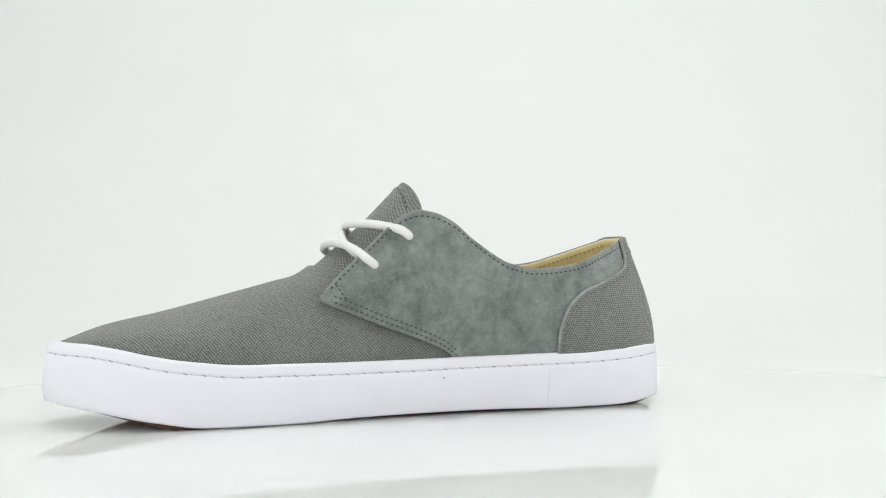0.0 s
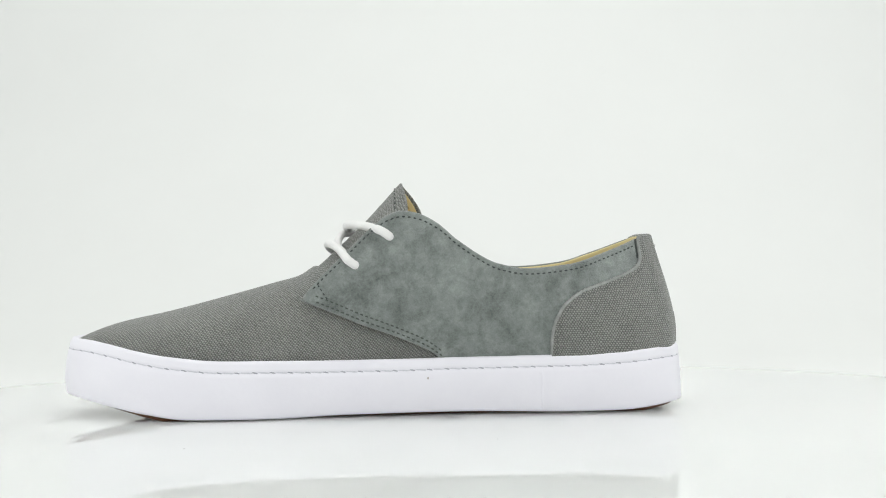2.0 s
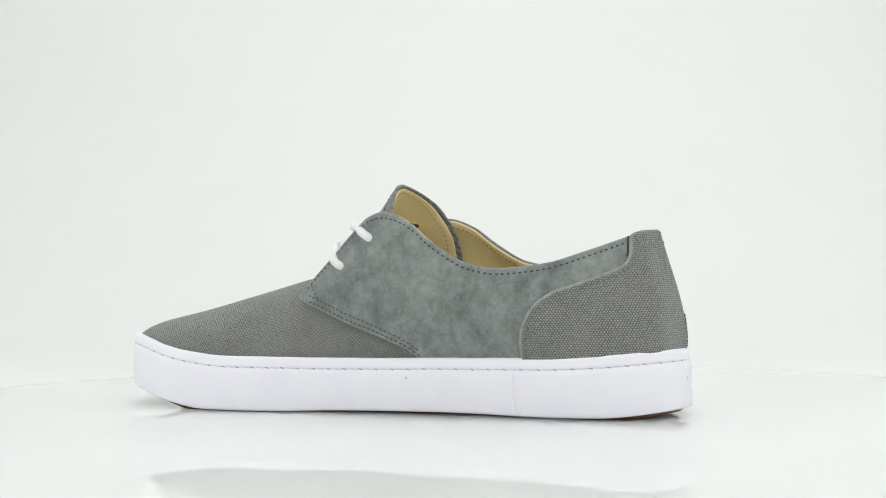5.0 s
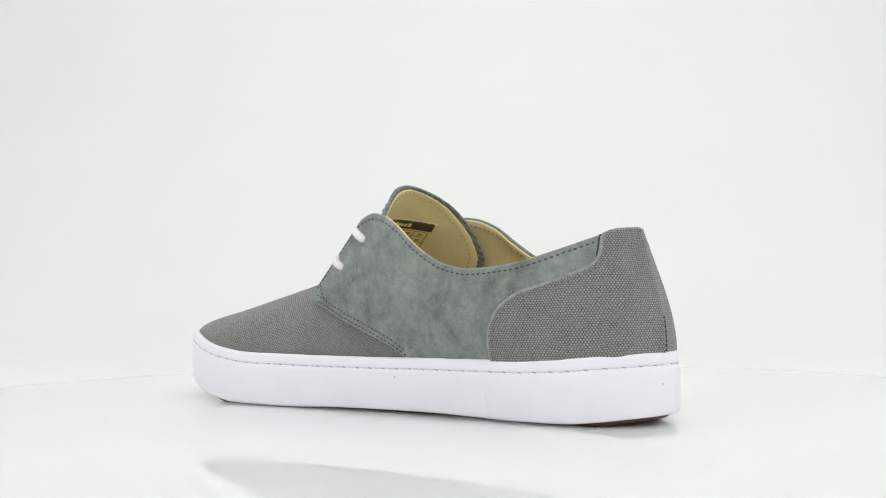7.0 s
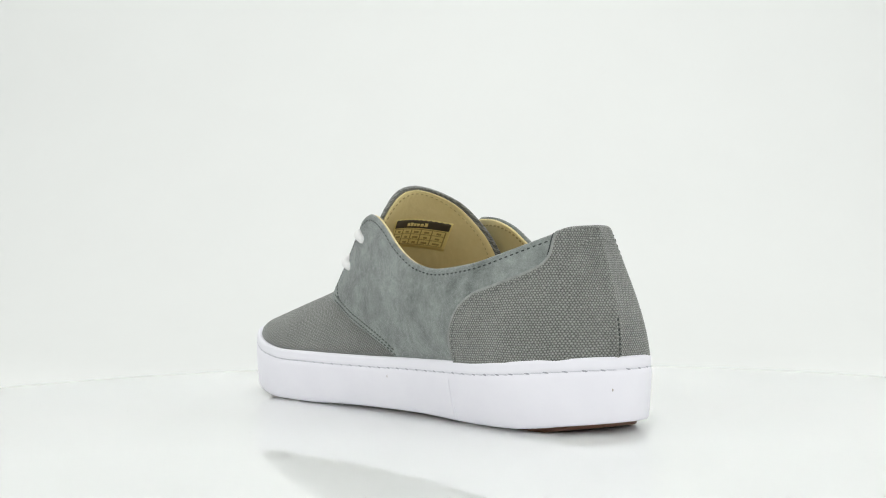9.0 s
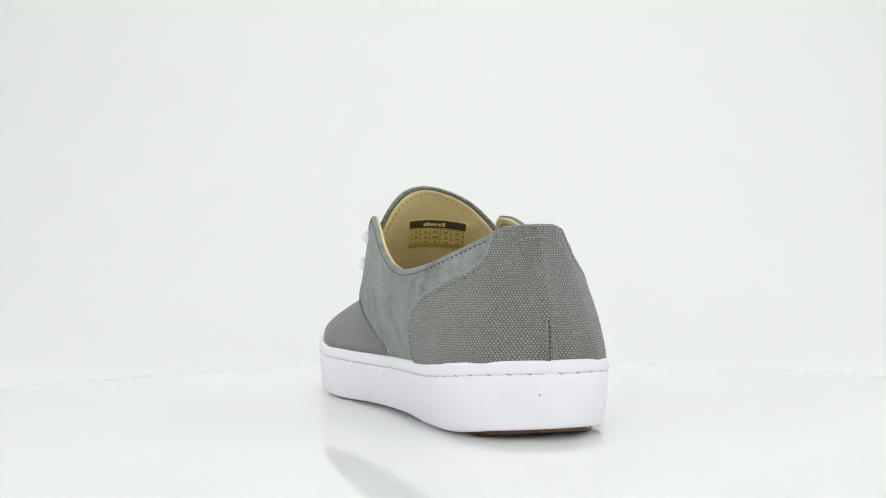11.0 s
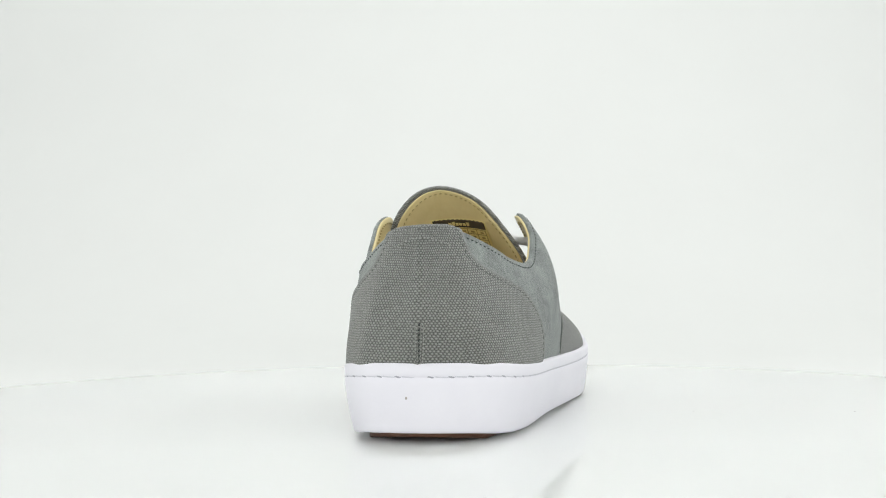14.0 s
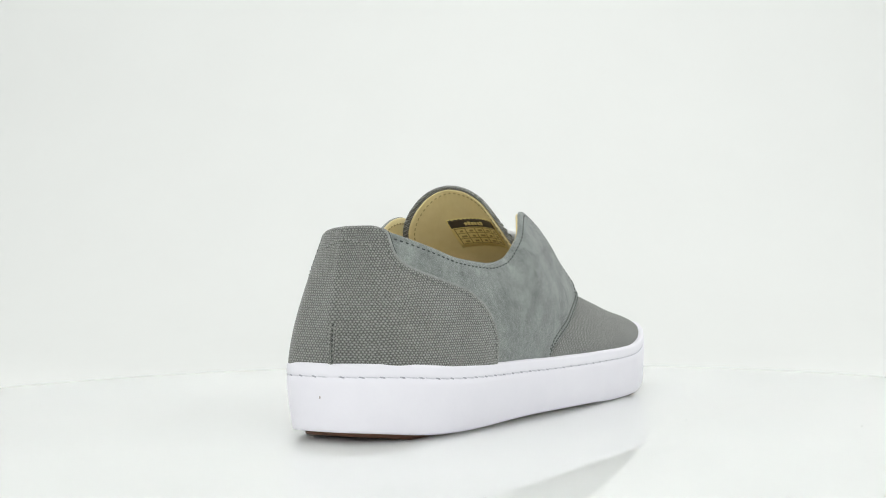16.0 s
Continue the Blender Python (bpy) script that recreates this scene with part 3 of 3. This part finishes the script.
    UV = [(q[0], p[2]) for q, p in zip(UV, V)]
    mesh("hem_ridge", V, F, CANVAS, tab, "faint ridge of the turned-in hem", uvs=UV)
    # lining
    for side, w in walls.items():
        P = w.grid(0.0, 0.97, FLAT(0.02), FLAT(1.002), 110, 20)
        V, F, UV = shell(P, w.normal(P), 0.0012, -0.0014)
        inside = mesh("lining", V, F if side < 0 else [f[::-1] for f in F], LINING, root, "tan leather lining")
        r = np.linspace(0.10, 0.93, 300)
        p, n = w.line(r, 1 - 0.0024 / rib_len(w, r).clip(0.006))
        stitches("stitching", p - n * 0.0029, -n, TAN_THREAD, inside, 0.0015, 0.0010, 0.00042)
    return walls


RIDGE = [(292, 0, 39.6), (285, 0, 43), (274, 0, 47), (250, 0, 52.3), (220, 1, 60), (199, 2, 65.6), (188, 3, 68.6), (181, 3.5, 73)]


def build_vamp(root):
    """Canvas over the toes: slanted ribs from the sole up to the middle ridge."""
    ridge = catmull(np.array(RIDGE) / 1000, 80)
    n = len(ridge)
    s = np.linspace(0, 1, n)
    half = []
    for side in (1, -1):
        tip = int(np.argmax(RING[:, 0]))
        idx = np.arange(tip, -1, -1) if side > 0 else np.arange(tip, len(RING))
        path = RING[idx] + RING_N[idx] * (wall_offset(0.0)[idx] - 0.0022)[:, None]
        zz = ring_z(Z_TOP)[idx] - 0.0012
        ok = path[:, 0] > 0.108
        path, zz = path[ok], zz[ok]
        L = np.concatenate([[0], np.cumsum(np.linalg.norm(np.diff(path, axis=0), axis=1))])
        w = (0.12 * s + 0.88 * s ** 1.0) * L[-1]
        base = np.stack([np.interp(w, L, path[:, 0]), np.interp(w, L, path[:, 1]), np.interp(w, L, zz)], 1)
        ph = np.linspace(0, math.pi / 2, 30)[None, :]
        e = ((0.97 - 0.47 * s ** 0.8) if side > 0 else (1.2 - 0.30 * s))[:, None]
        cy, sz = np.cos(ph) ** e, np.sin(ph) ** e
        cy[:, -1] = 0
        y = ridge[:, 1:2] + (base[:, 1:2] - ridge[:, 1:2]) * cy
        z = base[:, 2:3] + (ridge[:, 2:3] - base[:, 2:3]) * sz
        gx = (sz * 0.85 + 0.15 * (1 - cy))
        x = base[:, 0:1] + (ridge[:, 0:1] - base[:, 0:1]) * gx
        half.append(np.stack([x, y, z], 2))
    P = np.concatenate([half[0], half[1][:, ::-1][:, 1:]], 1)
    N = normals(P)
    N[0] = N[1]
    if N[40, 29, 2] < 0:
        N = -N
    uv = np.stack([P[:, :, 0], arc_uv(P)[:, :, 1] - arc_uv(P)[:, 29:30, 1]], 2)
    V, F, UV = shell(P, N, 0.0012, -0.0004, uv)
    mesh("vamp", V, F, CANVAS, root, "grey woven canvas vamp over the toes", uvs=UV)


SPINE = [(202, 2.5, 61), (190, 3, 65.6), (178.5, 4.5, 72.4), (168.5, 6.5, 81), (153.8, 9.5, 94.6), (142.3, 12, 106.6), (137, 15, 112)]
TONGUE_W = pchip([0, .3, .6, .8, 1], np.array([32, 32.5, 32, 29.3, 26.5]) / 1000)
TONGUE_D = pchip([0, .25, .6, 1], np.array([20, 20, 19, 16]) / 1000)
BACK = np.array([0.90, 0.0, 0.43])               # the tongue's edges bend this way
SPINE_LINE = catmull(np.array(SPINE) / 1000, 200)


def tongue_point(L, off, depth):
    """Points of the tongue: L from throat (0) to tip (1), off across, depth below the outer face."""
    k = np.linspace(0, 1, len(SPINE_LINE))
    t = np.gradient(SPINE_LINE, axis=0)
    t[:, 1] = 0
    t /= np.linalg.norm(t, axis=1, keepdims=True)
    nrm = np.stack([t[:, 2], 0 * t[:, 0], -t[:, 0]], 1)
    at = lambda arr: np.stack([np.interp(L, k, arr[:, i]) for i in range(3)], -1)
    drop = np.abs(off / TONGUE_W(L)) ** 2.1 * TONGUE_D(L)
    extra = np.where(off < 0, np.abs(off / TONGUE_W(L)) ** 2.1 * 0.0095, 0.0)   # its outer edge hangs further back
    slope = 2 * drop / np.maximum(np.abs(off), 1e-5) * np.sign(off)
    n = at(nrm) + np.array([0, 1.0, 0]) * slope[..., None] * 0.9
    n /= np.linalg.norm(n, axis=-1, keepdims=True)
    return at(SPINE_LINE) + off[..., None] * np.array([0, 1.0, 0]) - BACK * drop[..., None] - np.array([1.0, 0, 0]) * extra[..., None] - n * depth, n


def tongue_grid(depth, margin=0.0):
    tot = np.linalg.norm(np.diff(SPINE_LINE, axis=0), axis=1).sum()
    L = (1 - (1 - np.linspace(0, 0.996, 70)) ** 1.9) * (1 - margin / tot)
    from_tip = (1 - L) * tot - margin
    rnd = np.sqrt(np.clip(1 - np.clip(1 - from_tip / 0.027, 0, 1) ** 2.3, 0, 1))
    wid = np.maximum(TONGUE_W(L) * rnd - margin, 0.0004)
    off = np.linspace(-1, 1, 41)[None, :] * wid[:, None]
    flare = 0.96 + 0.19 * np.clip((0.84 - L) / 0.26, 0, 1) ** 1.2 + 0.09 * np.clip((0.58 - L) / 0.3, 0, 1)   # wider near the throat on one side
    off = np.where(off < 0, off * flare[:, None], off)
    return tongue_point(np.repeat(L[:, None], 41, 1), off, depth)


def tongue_rim(depth, margin):
    """The line along the tongue's border, and its normals."""
    G, n = tongue_grid(depth, margin)
    go = lambda A: np.vstack([A[8:, 0], A[8:, -1][::-1]])
    return go(G), go(n)


def build_tongue(root):
    P, nrm = tongue_grid(0.0)
    V, F, UV = shell(P, nrm, 0.0016, 0.0, np.stack([P[:, :, 1], P[:, :, 2] * 1.4], 2))
    tongue = mesh("tongue", V, F, CANVAS, root, "grey canvas tongue lined with tan leather", uvs=UV)
    P2, n2 = tongue_grid(0.0, 0.0012)
    V, F, UV = shell(P2, n2, 0.0010, -0.0017)
    mesh("lining", V, F, LINING, tongue, "tan leather lining")
    rim, rn = tongue_rim(0.0028, 0.0028)
    stitches("stitching", rim, -rn, TAN_THREAD, tongue, 0.0016, 0.0012, 0.0003)
    rim, rn = tongue_rim(0.0, 0.0036)
    stitches("stitching", rim, rn, THREAD, tongue, 0.0020, 0.0014, 0.00040)

    # size label on the inner face
    def patch(name, y0, y1, l0, l1, depth, mat, label="", wave=0.0):
        ny, nl = 25, 6
        y = np.linspace(y0, y1, ny) / 1000
        L = np.linspace(l0, l1, nl)
        LL, YY = np.meshgrid(L, y, indexing="ij")
        if wave:
            LL = LL.copy()
            LL[-1] += wave * (np.arange(ny) % 2)
        Q, qn = tongue_point(LL, YY, depth)
        V, F, UV = shell(Q, qn, 0.0002, 0.0)
        return mesh(name, V, F, mat, tongue, label)
    patch("label", -19.5, 12, 0.535, 0.765, 0.0029, LABEL_TAN, "tan size label with a dark band")
    patch("label_band", -18.8, 11.3, 0.700, 0.757, 0.0031, LABEL_DARK, "dark band", 0.006)
    for k, (a, h) in enumerate(((0, 1), (2.2, 0), (4.4, 0), (6.4, 0), (8.4, 1), (10.4, 0))):
        patch("letter_bar", -9.0 + a, -7.5 + a, 0.715, 0.735 + 0.006 * h, 0.0033, LABEL_TAN)
    for L in (0.562, 0.605, 0.648, 0.688):
        patch("printed_line", -18.2, 10.6, L, L + 0.004, 0.0031, LABEL_PRINT)
    for k in range(6):
        patch("printed_line", -18.2 + 5.66 * k, -17.8 + 5.66 * k, 0.562, 0.69, 0.0031, LABEL_PRINT)
    for k in range(5):
        for L in (0.574, 0.617, 0.660):
            wide = random.uniform(1.4, 3.0)
            patch("printed_bar", -15.4 - wide / 2 + 5.66 * k, -15.4 + wide / 2 + 5.66 * k, L, L + 0.014, 0.0031, LABEL_PRINT)


def build_laces(root, walls):
    def hole(side, x, z):
        p, n = walls[side].find(x / 1000, z / 1000)
        return p * 1000, n
    mids = [[(158.4, 27, 91.6), (163.4, 13, 92.0), (161.5, -1, 89.4), (154.5, -13, 87)],
            [(169.3, 25, 82.4), (172.8, 11, 82.8), (171.5, -4, 80.5), (164.5, -17, 78)]]
    for (x, z), mid in zip(((141.3, 85), (157.3, 72.2)), mids):
        a, na = hole(1, x, z)
        b, nb = hole(-1, x, z)
        pts = [a - na * 2.5, a + na * 0.3, a + na * 1.0 + np.array([3.0, 0, 2.2]), (a + na * 1.2) * 0.45 + np.array(mid[0]) * 0.55 + np.array([0.6, 0.8, 1.4])]
        pts += [np.array(m) for m in mid] + [(b - nb * 4.2) * 0.6 + np.array(mid[-1]) * 0.4, b - nb * 4.0, b - nb * 3.2 + np.array([-2, 0, -3])]
        V, F, UV = tube(np.array(pts) / 1000, 0.00205, 90, 14)
        mesh("lace", V, F, LACE, root, "round white cotton lace", uvs=UV)
        for p, n in ((a, na),):
            ring = np.linspace(0, 2 * math.pi, 25)
            t1 = np.cross(n, np.array([0, 0, 1.0]))
            t1 /= np.linalg.norm(t1)
            t2 = np.cross(n, t1)
            c = [p + n * 0.05 + 2.35 * (math.cos(g) * t1 + math.sin(g) * t2) for g in ring]
            V, F, UV = tube(np.array(c) / 1000, 0.00035, 40, 6, ends=False)
            mesh("eyelet", V, F, SUEDE, root, "punched eyelet edge")
    slack = [[(162, -2, 89), (165.5, 9, 88), (167, 20, 84), (165.5, 29, 79.5), (161, 35, 75), (155, 36, 71)]]
    for side in (1,):
        a, na = hole(side, 139.5, 84.5)
        b, nb = hole(side, 155.3, 71.8)
        slack.append([a - na * 2.5, a - na * 5.2 + np.array([2, 0, -1.5]), b - nb * 5.6 + np.array([-5, 0, 3]), b - nb * 5.2 + np.array([-2, 0, -3]), b - nb * 5 + np.array([-7, 0, -9])])
    for pts in slack:
        V, F, UV = tube(np.array(pts) / 1000, 0.0018, 60, 12)
        mesh("lace", V, F, LACE, root, "round white cotton lace", uvs=UV)


def build_shoe():
    root = tagged(new("shoe"), "grey canvas and suede shoe with white laces on a turntable", "shoe")
    build_sole(root)
    build_vamp(root)
    walls = build_upper(root)
    build_tongue(root)
    build_laces(root, walls)
    return root


def build_dust():
    """A few loose specks lying on the turntable."""
    V, F = [], []
    for x, y, r in ((-0.0562, -0.1447, 0.45), (-0.0611, 0.1845, 0.5), (-0.0373, 0.1155, 0.4), (0.0079, 0.0914, 0.3), (0.054, -0.0952, 0.3), (-0.1218, -0.0671, 0.35)):
        o = len(V)
        r = r / 1000
        for k in range(7):
            g = 2 * math.pi * k / 7
            q = r * random.uniform(0.7, 1.2)
            V.append((x + q * math.cos(g), y + q * math.sin(g), 0.0001))
        V.append((x, y, r * 0.8))
        F += [[o + k, o + (k + 1) % 7, o + 7] for k in range(7)]
    return tagged(mesh("dust_specks", V, F, DUST, shift=False), "tiny grey dust specks lying on the turntable", "dust", kind="stuff")


build_tent()
turntable = build_turntable()
dust = build_dust()
shoe = build_shoe()


def motions():
    walk(turntable, TABLE_ROWS)
    walk(dust, TABLE_ROWS)
    walk(shoe, TURN_ROWS)


motions()
